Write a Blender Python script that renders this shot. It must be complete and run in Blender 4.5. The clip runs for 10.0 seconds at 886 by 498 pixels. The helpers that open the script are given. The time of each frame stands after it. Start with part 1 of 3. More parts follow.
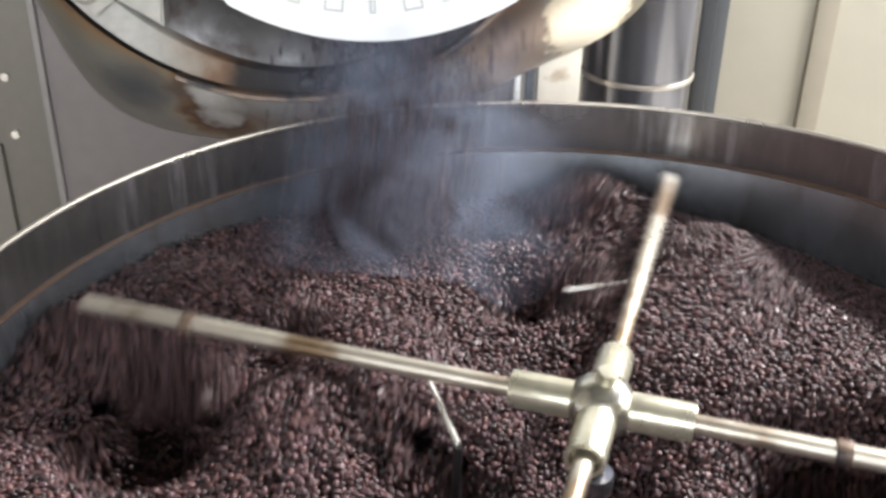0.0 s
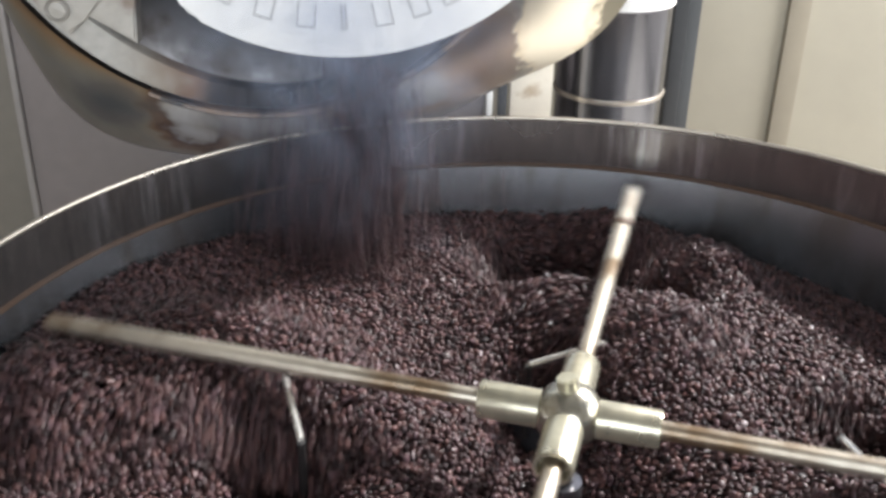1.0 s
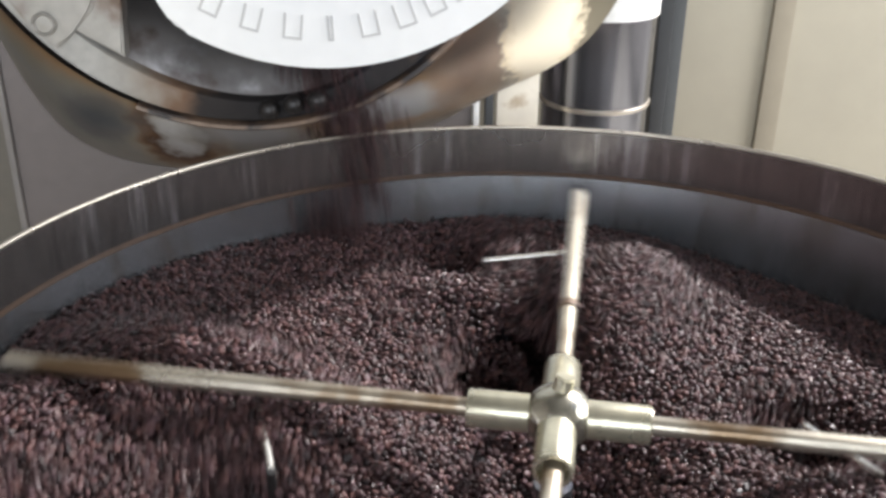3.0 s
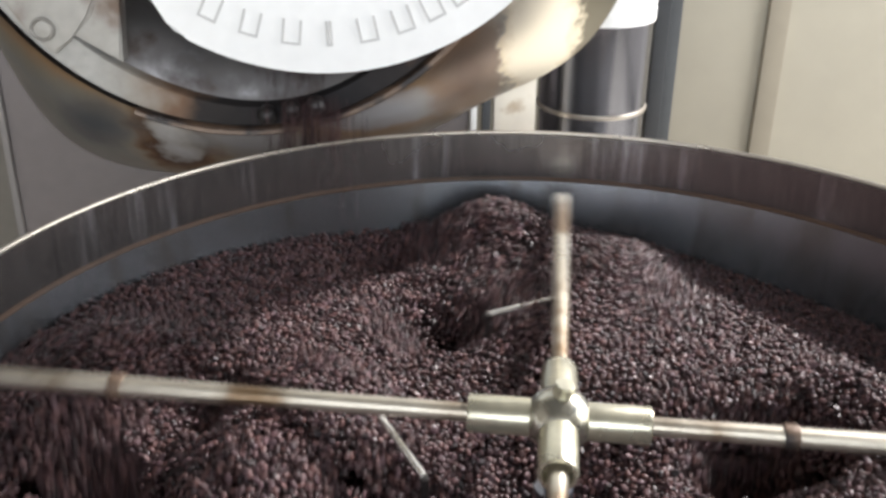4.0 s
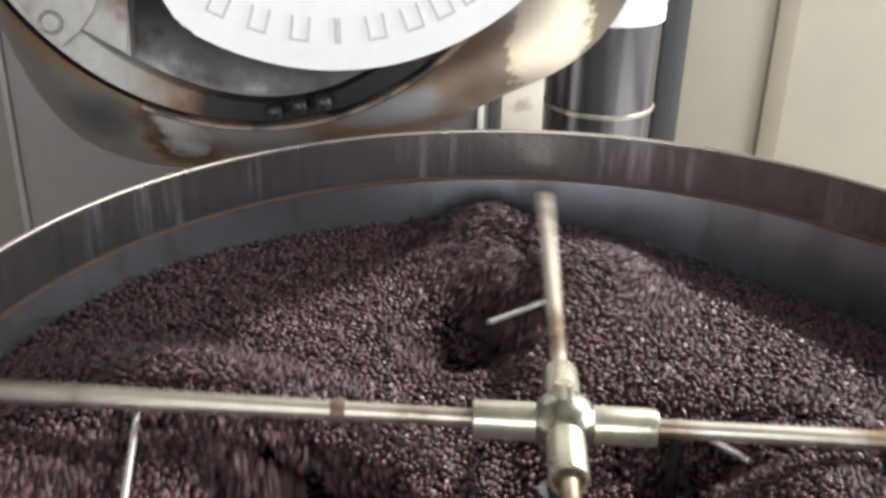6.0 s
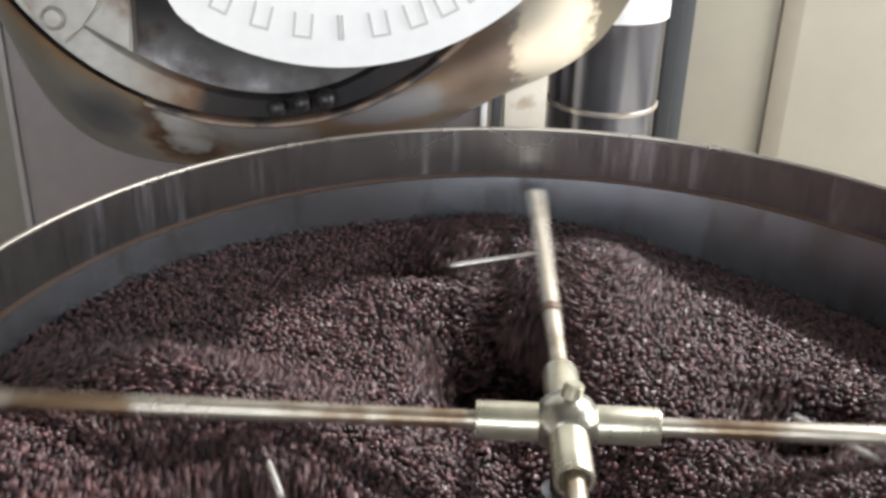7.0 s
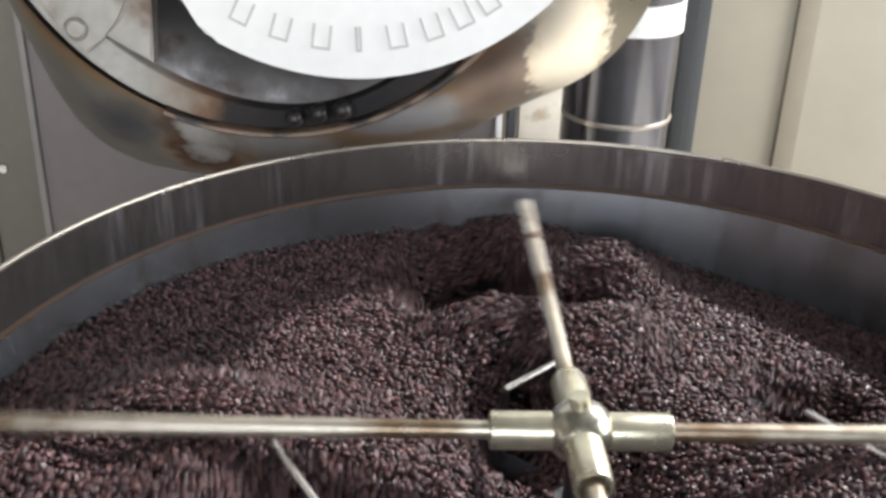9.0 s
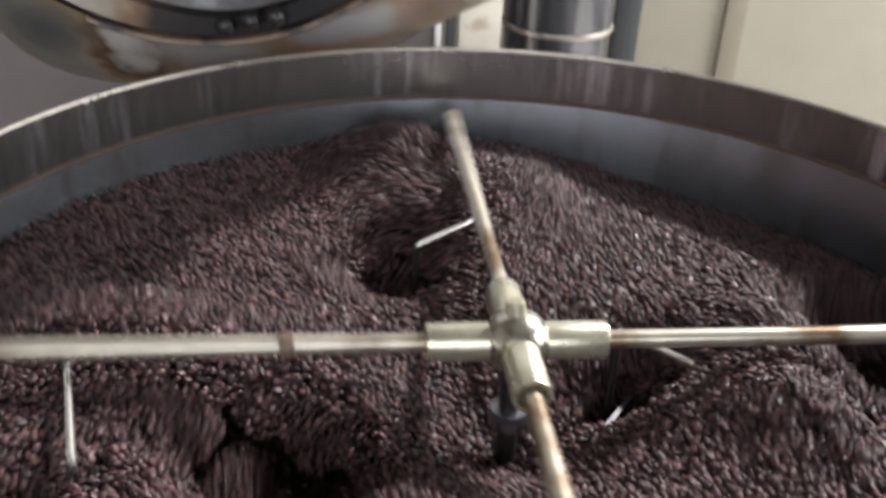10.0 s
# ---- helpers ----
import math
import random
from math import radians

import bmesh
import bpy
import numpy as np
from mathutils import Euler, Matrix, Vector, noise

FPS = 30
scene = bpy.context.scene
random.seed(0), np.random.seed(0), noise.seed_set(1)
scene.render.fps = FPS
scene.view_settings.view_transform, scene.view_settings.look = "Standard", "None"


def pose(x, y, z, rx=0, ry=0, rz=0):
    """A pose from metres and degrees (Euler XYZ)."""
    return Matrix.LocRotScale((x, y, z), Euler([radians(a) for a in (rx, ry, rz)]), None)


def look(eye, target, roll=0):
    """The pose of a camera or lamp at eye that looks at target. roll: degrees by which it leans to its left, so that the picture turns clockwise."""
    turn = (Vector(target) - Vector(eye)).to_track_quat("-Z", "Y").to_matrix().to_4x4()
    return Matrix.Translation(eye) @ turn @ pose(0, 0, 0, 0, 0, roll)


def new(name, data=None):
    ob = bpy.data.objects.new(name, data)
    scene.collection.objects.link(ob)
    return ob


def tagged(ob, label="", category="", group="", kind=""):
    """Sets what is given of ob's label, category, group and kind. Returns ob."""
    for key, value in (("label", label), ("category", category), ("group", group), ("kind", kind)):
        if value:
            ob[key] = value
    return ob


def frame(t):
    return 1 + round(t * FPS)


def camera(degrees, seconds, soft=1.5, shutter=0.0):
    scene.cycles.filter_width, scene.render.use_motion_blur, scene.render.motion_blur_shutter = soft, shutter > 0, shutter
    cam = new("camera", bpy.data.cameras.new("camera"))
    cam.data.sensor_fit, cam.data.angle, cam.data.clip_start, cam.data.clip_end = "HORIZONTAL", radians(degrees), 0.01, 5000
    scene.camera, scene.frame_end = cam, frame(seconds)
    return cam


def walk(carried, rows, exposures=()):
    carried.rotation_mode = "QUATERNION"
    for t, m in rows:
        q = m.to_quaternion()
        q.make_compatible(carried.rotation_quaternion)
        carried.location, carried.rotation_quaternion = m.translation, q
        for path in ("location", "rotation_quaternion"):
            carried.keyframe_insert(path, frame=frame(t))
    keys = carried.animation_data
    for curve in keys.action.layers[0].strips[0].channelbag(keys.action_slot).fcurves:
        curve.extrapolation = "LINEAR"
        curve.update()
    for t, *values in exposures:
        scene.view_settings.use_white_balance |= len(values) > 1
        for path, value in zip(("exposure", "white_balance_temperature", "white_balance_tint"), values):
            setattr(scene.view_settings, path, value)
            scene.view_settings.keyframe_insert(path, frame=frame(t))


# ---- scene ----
cam = camera(47.5, 10.0, soft=3.1, shutter=0.75)
# seconds, place, turn
PATH = [
    (0, -0.1095, -0.6332, 1.2472, 62.343, -0.965, 1.801),
    (0.5, -0.0994, -0.6461, 1.2369, 63.802, -0.704, 1.939),
    (1, -0.0980, -0.6435, 1.2452, 63.484, -1.118, 0.757),
    (1.5, -0.0948, -0.6519, 1.2409, 64.820, -0.730, 0.436),
    (2, -0.0968, -0.6530, 1.2405, 64.849, -0.769, 0.280),
    (2.5, -0.0958, -0.6502, 1.2380, 64.454, -0.794, 0.128),
    (4, -0.1017, -0.6545, 1.2355, 64.946, -0.836, -0.425),
    (4.5, -0.1069, -0.6503, 1.2392, 64.516, -1.250, -0.187),
    (5, -0.1032, -0.6462, 1.2387, 64.384, -1.349, 0.161),
    (5.5, -0.1042, -0.6507, 1.2402, 64.524, -1.410, 0.052),
    (7, -0.1062, -0.6453, 1.2425, 64.236, -1.595, 0.224),
    (7.5, -0.1066, -0.6457, 1.2482, 63.974, -1.647, 0.452),
    (8, -0.1114, -0.6511, 1.2436, 64.395, -1.508, 0.677),
    (8.5, -0.1141, -0.6548, 1.2431, 64.734, -1.505, 0.901),
    (9, -0.1098, -0.6565, 1.2447, 64.903, -1.721, 1.011),
    (9.5, -0.1040, -0.6456, 1.2370, 63.705, -1.939, 0.356),
    (10, -0.0997, -0.6437, 1.2284, 60.505, -2.815, -1.851),
]
walk(cam, [(t, pose(x, y, z, rx, ry, rz)) for t, x, y, z, rx, ry, rz in PATH],
     [(0, 1.3), (0.4, 0.98), (1, 1.0), (2.5, 0.94), (9.3, 0.94), (10, 0.82)])

# ---- light ----
SUN_AZ, SUN_EL = 39.0, 38.5     # towards the sun, from +x to +y
world = bpy.data.worlds.new("world")
scene.world = world
world.use_nodes = True
wn = world.node_tree.nodes
sky = wn.new("ShaderNodeTexSky")
sky.sky_type, sky.sun_disc = "NISHITA", False
sky.sun_elevation, sky.sun_rotation = radians(SUN_EL), radians(90 - SUN_AZ)
wn["Background"].inputs[1].default_value = 0.05
world.node_tree.links.new(sky.outputs[0], wn["Background"].inputs[0])
sun = new("sun", bpy.data.lights.new("sun", "SUN"))
sun.data.energy, sun.data.angle, sun.data.color = 3.9, radians(3.0), (1.0, 0.97, 0.965)
sd = Vector((math.cos(radians(SUN_EL)) * math.cos(radians(SUN_AZ)), math.cos(radians(SUN_EL)) * math.sin(radians(SUN_AZ)), math.sin(radians(SUN_EL))))
sun.matrix_world = look(sd * 6, (0, 0, 0))


def window_light(name, eye, target, width, height, watts, colour):
    """An area lamp in a window's opening, standing for sky light."""
    ob = new(name, bpy.data.lights.new(name, "AREA"))
    ob.data.shape, ob.data.size, ob.data.size_y, ob.data.energy, ob.data.color = "RECTANGLE", width, height, watts, colour
    ob.matrix_world = look(eye, target)
    return ob


window_light("window_light_right", (1.88, 0.25, 1.35), (-0.3, 0.1, 0.8), 1.7, 1.3, 27, (0.97, 0.97, 0.985))
# added fill from behind the camera, set in an unseen window
window_light("window_light_front", (-0.2, -2.18, 1.45), (-0.2, 0, 1.35), 2.6, 1.4, 29, (0.91, 0.95, 1.0))


# ---- materials ----
def material(name, colour, rough=0.5, metal=0.0, vary=0.15, grain=40.0, bump=0.15, stretch=(1, 1, 1), stain=None, stain_at=(0.55, 0.7), stain_scale=6.0, island=0.0, spec=0.5, each=False):
    """A surface with grain, uneven gloss, relief and, where given, stains of a second colour."""
    m = bpy.data.materials.new(name)
    m.use_nodes = True
    n, l = m.node_tree.nodes, m.node_tree.links
    b = n["Principled BSDF"]
    b.inputs["Metallic"].default_value = metal
    b.inputs["Specular IOR Level"].default_value = spec
    co = n.new("ShaderNodeTexCoord")
    where = co.outputs["Object"]
    if each:
        info = n.new("ShaderNodeObjectInfo")
        shift = n.new("ShaderNodeVectorMath")
        shift.operation = "MULTIPLY_ADD"
        l.new(info.outputs["Random"], shift.inputs[0])
        shift.inputs[1].default_value = (7, 5, 9)
        l.new(co.outputs["Object"], shift.inputs[2])
        where = shift.outputs[0]
    mp = n.new("ShaderNodeMapping")
    mp.inputs["Scale"].default_value = stretch
    l.new(where, mp.inputs["Vector"])
    fine = n.new("ShaderNodeTexNoise")
    fine.inputs["Scale"].default_value, fine.inputs["Detail"].default_value = grain, 5
    broad = n.new("ShaderNodeTexNoise")
    broad.inputs["Scale"].default_value, broad.inputs["Detail"].default_value = stain_scale, 6
    l.new(mp.outputs[0], fine.inputs["Vector"])
    l.new(where, broad.inputs["Vector"])
    add = n.new("ShaderNodeMath")
    add.operation = "ADD"
    l.new(fine.outputs["Fac"], add.inputs[0])
    l.new(broad.outputs["Fac"], add.inputs[1])
    span = n.new("ShaderNodeMapRange")
    span.inputs["From Min"].default_value, span.inputs["From Max"].default_value = 0.6, 1.4
    span.inputs["To Min"].default_value, span.inputs["To Max"].default_value = 1 - vary, 1 + vary
    l.new(add.outputs[0], span.inputs["Value"])
    tone = n.new("ShaderNodeMix")
    tone.data_type, tone.blend_type = "RGBA", "MULTIPLY"
    tone.inputs["Factor"].default_value = 1.0
    tone.inputs["A"].default_value = (*colour, 1)
    l.new(span.outputs[0], tone.inputs["B"])
    out = tone.outputs["Result"]
    if island:
        geo = n.new("ShaderNodeNewGeometry")
        each = n.new("ShaderNodeMapRange")
        each.inputs["To Min"].default_value, each.inputs["To Max"].default_value = 1 - island, 1 + island
        l.new(geo.outputs["Random Per Island"], each.inputs["Value"])
        mul = n.new("ShaderNodeMix")
        mul.data_type, mul.blend_type = "RGBA", "MULTIPLY"
        mul.inputs["Factor"].default_value = 1.0
        l.new(out, mul.inputs["A"])
        l.new(each.outputs[0], mul.inputs["B"])
        # some redder, some duller
        turn = n.new("ShaderNodeMath")
        turn.operation = "MULTIPLY"
        turn.inputs[1].default_value = 7.31
        part_of = n.new("ShaderNodeMath")
        part_of.operation = "FRACT"
        l.new(geo.outputs["Random Per Island"], turn.inputs[0])
        l.new(turn.outputs[0], part_of.inputs[0])
        hue = n.new("ShaderNodeMix")
        hue.data_type = "RGBA"
        hue.inputs["A"].default_value, hue.inputs["B"].default_value = (0.93, 1.0, 1.12, 1), (1.12, 1.01, 0.90, 1)
        l.new(part_of.outputs[0], hue.inputs["Factor"])
        both = n.new("ShaderNodeMix")
        both.data_type, both.blend_type = "RGBA", "MULTIPLY"
        both.inputs["Factor"].default_value = 1.0
        l.new(mul.outputs["Result"], both.inputs["A"])
        l.new(hue.outputs["Result"], both.inputs["B"])
        out = both.outputs["Result"]
    rough_in = n.new("ShaderNodeMapRange")
    rough_in.inputs["From Min"].default_value, rough_in.inputs["From Max"].default_value = 0.3, 0.7
    rough_in.inputs["To Min"].default_value, rough_in.inputs["To Max"].default_value = rough * 0.8, min(1, rough * 1.2)
    l.new(broad.outputs["Fac"], rough_in.inputs["Value"])
    l.new(rough_in.outputs[0], b.inputs["Roughness"])
    if stain:
        edge = n.new("ShaderNodeMapRange")
        edge.interpolation_type = "SMOOTHSTEP"
        edge.inputs["From Min"].default_value, edge.inputs["From Max"].default_value = stain_at
        blot = n.new("ShaderNodeTexNoise")
        blot.inputs["Scale"].default_value, blot.inputs["Detail"].default_value = stain_scale * 1.7, 7
        l.new(where if stretch == (1, 1, 1) else mp.outputs[0], blot.inputs["Vector"])
        l.new(blot.outputs["Fac"], edge.inputs["Value"])
        mix = n.new("ShaderNodeMix")
        mix.data_type = "RGBA"
        mix.inputs["B"].default_value = (*stain, 1)
        l.new(edge.outputs[0], mix.inputs["Factor"])
        l.new(out, mix.inputs["A"])
        out = mix.outputs["Result"]
    l.new(out, b.inputs["Base Color"])
    bp = n.new("ShaderNodeBump")
    bp.inputs["Strength"].default_value, bp.inputs["Distance"].default_value = bump, 0.002
    l.new(fine.outputs["Fac"], bp.inputs["Height"])
    l.new(bp.outputs[0], b.inputs["Normal"])
    return m


STEEL = material("tray_steel", (0.29, 0.305, 0.33), 0.27, 0.94, 0.25, 30, 0.02, (14, 14, 1.6), (0.20, 0.19, 0.185), (0.46, 0.76), 1.6)
# pale streaks in the colour stand for reflections along the scratched band
BAND = material("band_steel", (0.275, 0.260, 0.253), 0.25, 0.92, 0.34, 34, 0.05, (6, 6, 0.55), (0.68, 0.69, 0.72), (0.54, 0.72), 3.2)
RIM = material("rim_steel", (0.56, 0.51, 0.44), 0.30, 0.8, 0.12, 60, 0.08)
RUST = material("rust_seam", (0.062, 0.034, 0.020), 0.7, 0.0, 0.35, 60, 0.3)
BRASS = material("pale_brass", (0.60, 0.57, 0.44), 0.31, 0.78, 0.16, 80, 0.2, stain=(0.45, 0.38, 0.24), stain_at=(0.58, 0.72), stain_scale=20)
HUB = material("worn_cast_hub", (0.52, 0.50, 0.42), 0.24, 0.9, 0.25, 60, 0.5, stain=(0.26, 0.23, 0.16), stain_at=(0.5, 0.7), stain_scale=24)
ARM = material("stained_steel_bar", (0.60, 0.55, 0.455), 0.34, 0.82, 0.15, 70, 0.1, stain=(0.23, 0.155, 0.09), stain_at=(0.49, 0.64), stain_scale=6, each=True)
BRIGHT = material("bright_rod", (0.8, 0.78, 0.74), 0.25, 0.9, 0.1, 80, 0.08)
BEAN = material("roasted_bean", (0.0555, 0.0296, 0.0302), 0.41, 0.0, 0.3, 220, 0.3, island=0.75, stain_scale=90, spec=0.29)
# darker copy of the bean colour, for shade deep in the heap's gaps
BEAN_DARK = material("bean_gap_shade", (0.030, 0.018, 0.014), 0.7, 0.0, 0.4, 110, 1.0)
ENAMEL = material("white_enamel", (0.95, 0.945, 0.92), 0.3, 0.0, 0.04, 60, 0.06)
# grey painted for the shade along white raised letters
LETTER_SHADE = material("raised_mark", (0.60, 0.59, 0.57), 0.5, 0.0, 0.1, 60, 0.06)


def tinted(m, layers):
    """Lays tints over a material: each one a ramp of colours over the distance from a place, with an uneven edge."""
    n, l = m.node_tree.nodes, m.node_tree.links
    b = n["Principled BSDF"]
    colour = b.inputs["Base Color"].links[0].from_socket
    co = n.new("ShaderNodeTexCoord")
    for centre, flat, fine, amount, lo, hi, stops in layers:
        edge = n.new("ShaderNodeTexNoise")
        edge.inputs["Scale"].default_value, edge.inputs["Detail"].default_value = fine, 5
        l.new(co.outputs["Object"], edge.inputs["Vector"])
        sub = n.new("ShaderNodeVectorMath")
        sub.operation = "SUBTRACT"
        l.new(co.outputs["Object"], sub.inputs[0])
        sub.inputs[1].default_value = centre
        mul = n.new("ShaderNodeVectorMath")
        mul.operation = "MULTIPLY"
        l.new(sub.outputs[0], mul.inputs[0])
        mul.inputs[1].default_value = flat
        far = n.new("ShaderNodeVectorMath")
        far.operation = "LENGTH"
        l.new(mul.outputs[0], far.inputs[0])
        wob = n.new("ShaderNodeMath")
        wob.operation = "MULTIPLY_ADD"
        l.new(edge.outputs["Fac"], wob.inputs[0])
        wob.inputs[1].default_value = amount
        l.new(far.outputs["Value"], wob.inputs[2])
        span = n.new("ShaderNodeMapRange")
        span.inputs["From Min"].default_value, span.inputs["From Max"].default_value = lo, hi
        l.new(wob.outputs[0], span.inputs["Value"])
        ramp = n.new("ShaderNodeValToRGB")
        while len(ramp.color_ramp.elements) < len(stops):
            ramp.color_ramp.elements.new(0.5)
        for e, (at, c) in zip(ramp.color_ramp.elements, stops):
            e.position, e.color = at, c
        l.new(span.outputs[0], ramp.inputs[0])
        mix = n.new("ShaderNodeMix")
        mix.data_type = "RGBA"
        l.new(ramp.outputs["Alpha"], mix.inputs["Factor"])
        l.new(colour, mix.inputs["A"])
        l.new(ramp.outputs["Color"], mix.inputs["B"])
        colour = mix.outputs["Result"]
    l.new(colour, b.inputs["Base Color"])
    return m


# steel browned by heat round the front ring, bluish further out, with a scoured pale patch by the outlet, and
# reflections painted in at both sides
APRON = tinted(material("heat_and_reflection_tint", (0.36, 0.345, 0.315), 0.33, 0.88, 0.2, 24, 0.10, stain=(0.36, 0.28, 0.21), stain_at=(0.56, 0.74), stain_scale=6), [
    ((-0.326, 0, 1.183), (1, 0, 1), 16, 0.045, 0.345, 0.42, [(0.0, (0.20, 0.09, 0.035, 0.85)), (0.2, (0.50, 0.31, 0.16, 0.75)), (0.42, (0.45, 0.38, 0.29, 0.4)), (0.7, (0.34, 0.36, 0.40, 0.35)), (1.0, (0.34, 0.36, 0.40, 0.0))]),
    ((-0.250, 0.5, 0.86), (1, 0, 1), 14, 0.08, 0.05, 0.22, [(0.0, (0.16, 0.09, 0.05, 0.8)), (0.5, (0.30, 0.19, 0.11, 0.6)), (1.0, (0.4, 0.36, 0.3, 0.0))]),
    ((-0.410, 0.5, 0.838), (1.15, 0, 0.75), 30, 0.07, 0.045, 0.125, [(0.0, (0.88, 0.89, 0.92, 0.9)), (0.24, (0.74, 0.74, 0.74, 0.8)), (0.40, (0.14, 0.06, 0.022, 0.92)), (0.56, (0.30, 0.155, 0.065, 0.8)), (0.75, (0.55, 0.44, 0.30, 0.45)), (1.0, (0.5, 0.46, 0.40, 0.0))]),
    ((-0.325, 0.5, 0.838), (0.75, 0, 1.5), 26, 0.05, 0.045, 0.10, [(0.0, (0.46, 0.47, 0.50, 0.9)), (0.5, (0.42, 0.41, 0.40, 0.7)), (1.0, (0.34, 0.28, 0.2, 0.0))]),
    # dark reflection of the tray, painted into the lower left
    ((-0.510, 0.5, 0.850), (0.9, 0, 1.3), 18, 0.04, 0.030, 0.088, [(0.0, (0.12, 0.13, 0.16, 0.85)), (0.5, (0.17, 0.175, 0.19, 0.65)), (1.0, (0.34, 0.33, 0.32, 0.0))]),
    ((-0.165, 0.5, 0.875), (0.55, 0, 1.5), 26, 0.05, 0.035, 0.10, [(0.0, (0.36, 0.385, 0.44, 0.85)), (0.45, (0.33, 0.34, 0.37, 0.75)), (0.7, (0.30, 0.19, 0.11, 0.6)), (1.0, (0.3, 0.2, 0.12, 0.0))]),
    # brown steel, darkened further for the dim room it mirrors
    ((-0.058, 0.5, 0.915), (1, 0, 0.7), 20, 0.04, 0.035, 0.085, [(0.0, (0.17, 0.115, 0.09, 0.85)), (0.6, (0.24, 0.17, 0.13, 0.7)), (1.0, (0.3, 0.24, 0.18, 0.0))]),
    # dim room mirrored at the right edge, painted as dark olive
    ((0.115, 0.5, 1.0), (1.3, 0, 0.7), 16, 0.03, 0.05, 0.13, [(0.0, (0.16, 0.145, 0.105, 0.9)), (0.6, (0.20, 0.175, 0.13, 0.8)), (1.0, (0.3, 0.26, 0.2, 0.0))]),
    # painted highlight: a bright reflection put into the colour as a pale patch
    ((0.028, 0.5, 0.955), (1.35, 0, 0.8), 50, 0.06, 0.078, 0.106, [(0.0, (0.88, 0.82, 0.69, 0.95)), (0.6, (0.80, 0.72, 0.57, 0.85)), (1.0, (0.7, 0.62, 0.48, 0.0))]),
])
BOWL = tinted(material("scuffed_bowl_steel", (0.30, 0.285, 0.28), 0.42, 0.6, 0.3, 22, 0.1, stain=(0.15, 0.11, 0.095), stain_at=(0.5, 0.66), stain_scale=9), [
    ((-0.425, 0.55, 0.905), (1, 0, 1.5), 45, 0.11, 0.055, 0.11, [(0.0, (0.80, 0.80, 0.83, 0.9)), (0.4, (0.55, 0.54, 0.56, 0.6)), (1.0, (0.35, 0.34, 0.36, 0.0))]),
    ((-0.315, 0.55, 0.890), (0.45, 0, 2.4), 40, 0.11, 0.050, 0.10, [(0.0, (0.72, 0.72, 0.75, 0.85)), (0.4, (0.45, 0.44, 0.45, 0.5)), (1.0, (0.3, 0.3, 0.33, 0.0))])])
# soot round the outlet, painted blacker for the overhanging door's shade
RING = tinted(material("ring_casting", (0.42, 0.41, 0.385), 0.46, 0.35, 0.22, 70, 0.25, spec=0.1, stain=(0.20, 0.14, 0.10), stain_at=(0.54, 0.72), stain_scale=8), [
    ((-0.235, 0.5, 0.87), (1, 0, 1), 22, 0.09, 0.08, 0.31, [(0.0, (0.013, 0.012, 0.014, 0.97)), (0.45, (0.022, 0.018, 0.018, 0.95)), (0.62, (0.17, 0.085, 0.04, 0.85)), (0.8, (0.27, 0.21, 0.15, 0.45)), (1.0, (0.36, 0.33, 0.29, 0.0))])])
LIP = material("browned_lip", (0.17, 0.115, 0.08), 0.5, 0.25, 0.3, 60, 0.2, stain=(0.03, 0.024, 0.022), stain_at=(0.46, 0.6), stain_scale=14)
IRON = material("oily_iron", (0.018, 0.016, 0.016), 0.38, 0.1, 0.2, 60, 0.1)
TRIM = material("pale_panel_edge", (0.24, 0.222, 0.212), 0.45, 0.0, 0.08, 40, 0.05)
POST_GREY = material("blue_grey_paint", (0.075, 0.08, 0.085), 0.45, 0.0, 0.1, 40, 0.06)
CASTING = material("grey_casting", (0.40, 0.385, 0.355), 0.42, 0.5, 0.18, 70, 0.25, stain=(0.17, 0.12, 0.09), stain_at=(0.52, 0.72), stain_scale=8)
# dark iron inside the drum and on the blades
DARK_IRON = material("dark_iron", (0.05, 0.048, 0.055), 0.5, 0.4, 0.3, 40, 0.3)
PANEL = material("mauve_grey_paint", (0.185, 0.163, 0.158), 0.5, 0.0, 0.08, 50, 0.06)
CABINET = material("olive_grey_paint", (0.165, 0.15, 0.125), 0.5, 0.0, 0.1, 50, 0.06)
DUCT = material("galvanised_duct", (0.22, 0.22, 0.24), 0.2, 0.9, 0.15, 12, 0.05, (10, 10, 0.6))
DARK = material("dark_post_paint", (0.04, 0.043, 0.047), 0.45, 0.0, 0.15, 40, 0.06)
CREAM = material("cream_wall_panel", (0.385, 0.352, 0.278), 0.6, 0.0, 0.05, 18, 0.08)
# paler than the wall panels, standing for sunlight that misses the plate
PALE = material("sunlit_cream_paint", (0.80, 0.74, 0.63), 0.5, 0.0, 0.08, 40, 0.08, stain=(0.52, 0.42, 0.30), stain_at=(0.55, 0.7), stain_scale=14)
STRIP = material("beige_joint_strip", (0.28, 0.245, 0.185), 0.6, 0.0, 0.08, 30, 0.08)
PLASTER = material("plaster", (0.42, 0.39, 0.36), 0.8, 0.0, 0.06, 30, 0.15)
# unseen ceiling, made dark to cut light bounced onto the beans
CEILING = material("dark_ceiling", (0.16, 0.15, 0.14), 0.85, 0.0, 0.15, 20, 0.2)
# ground added outside as a bright surface for the steel to mirror
PAVING = material("pale_paving", (0.5, 0.47, 0.42), 0.8, 0.0, 0.12, 12, 0.2)
# unseen floor, lightened to brighten what the steel collar mirrors
CONCRETE = material("concrete_floor", (0.58, 0.55, 0.49), 0.7, 0.0, 0.15, 30, 0.2)


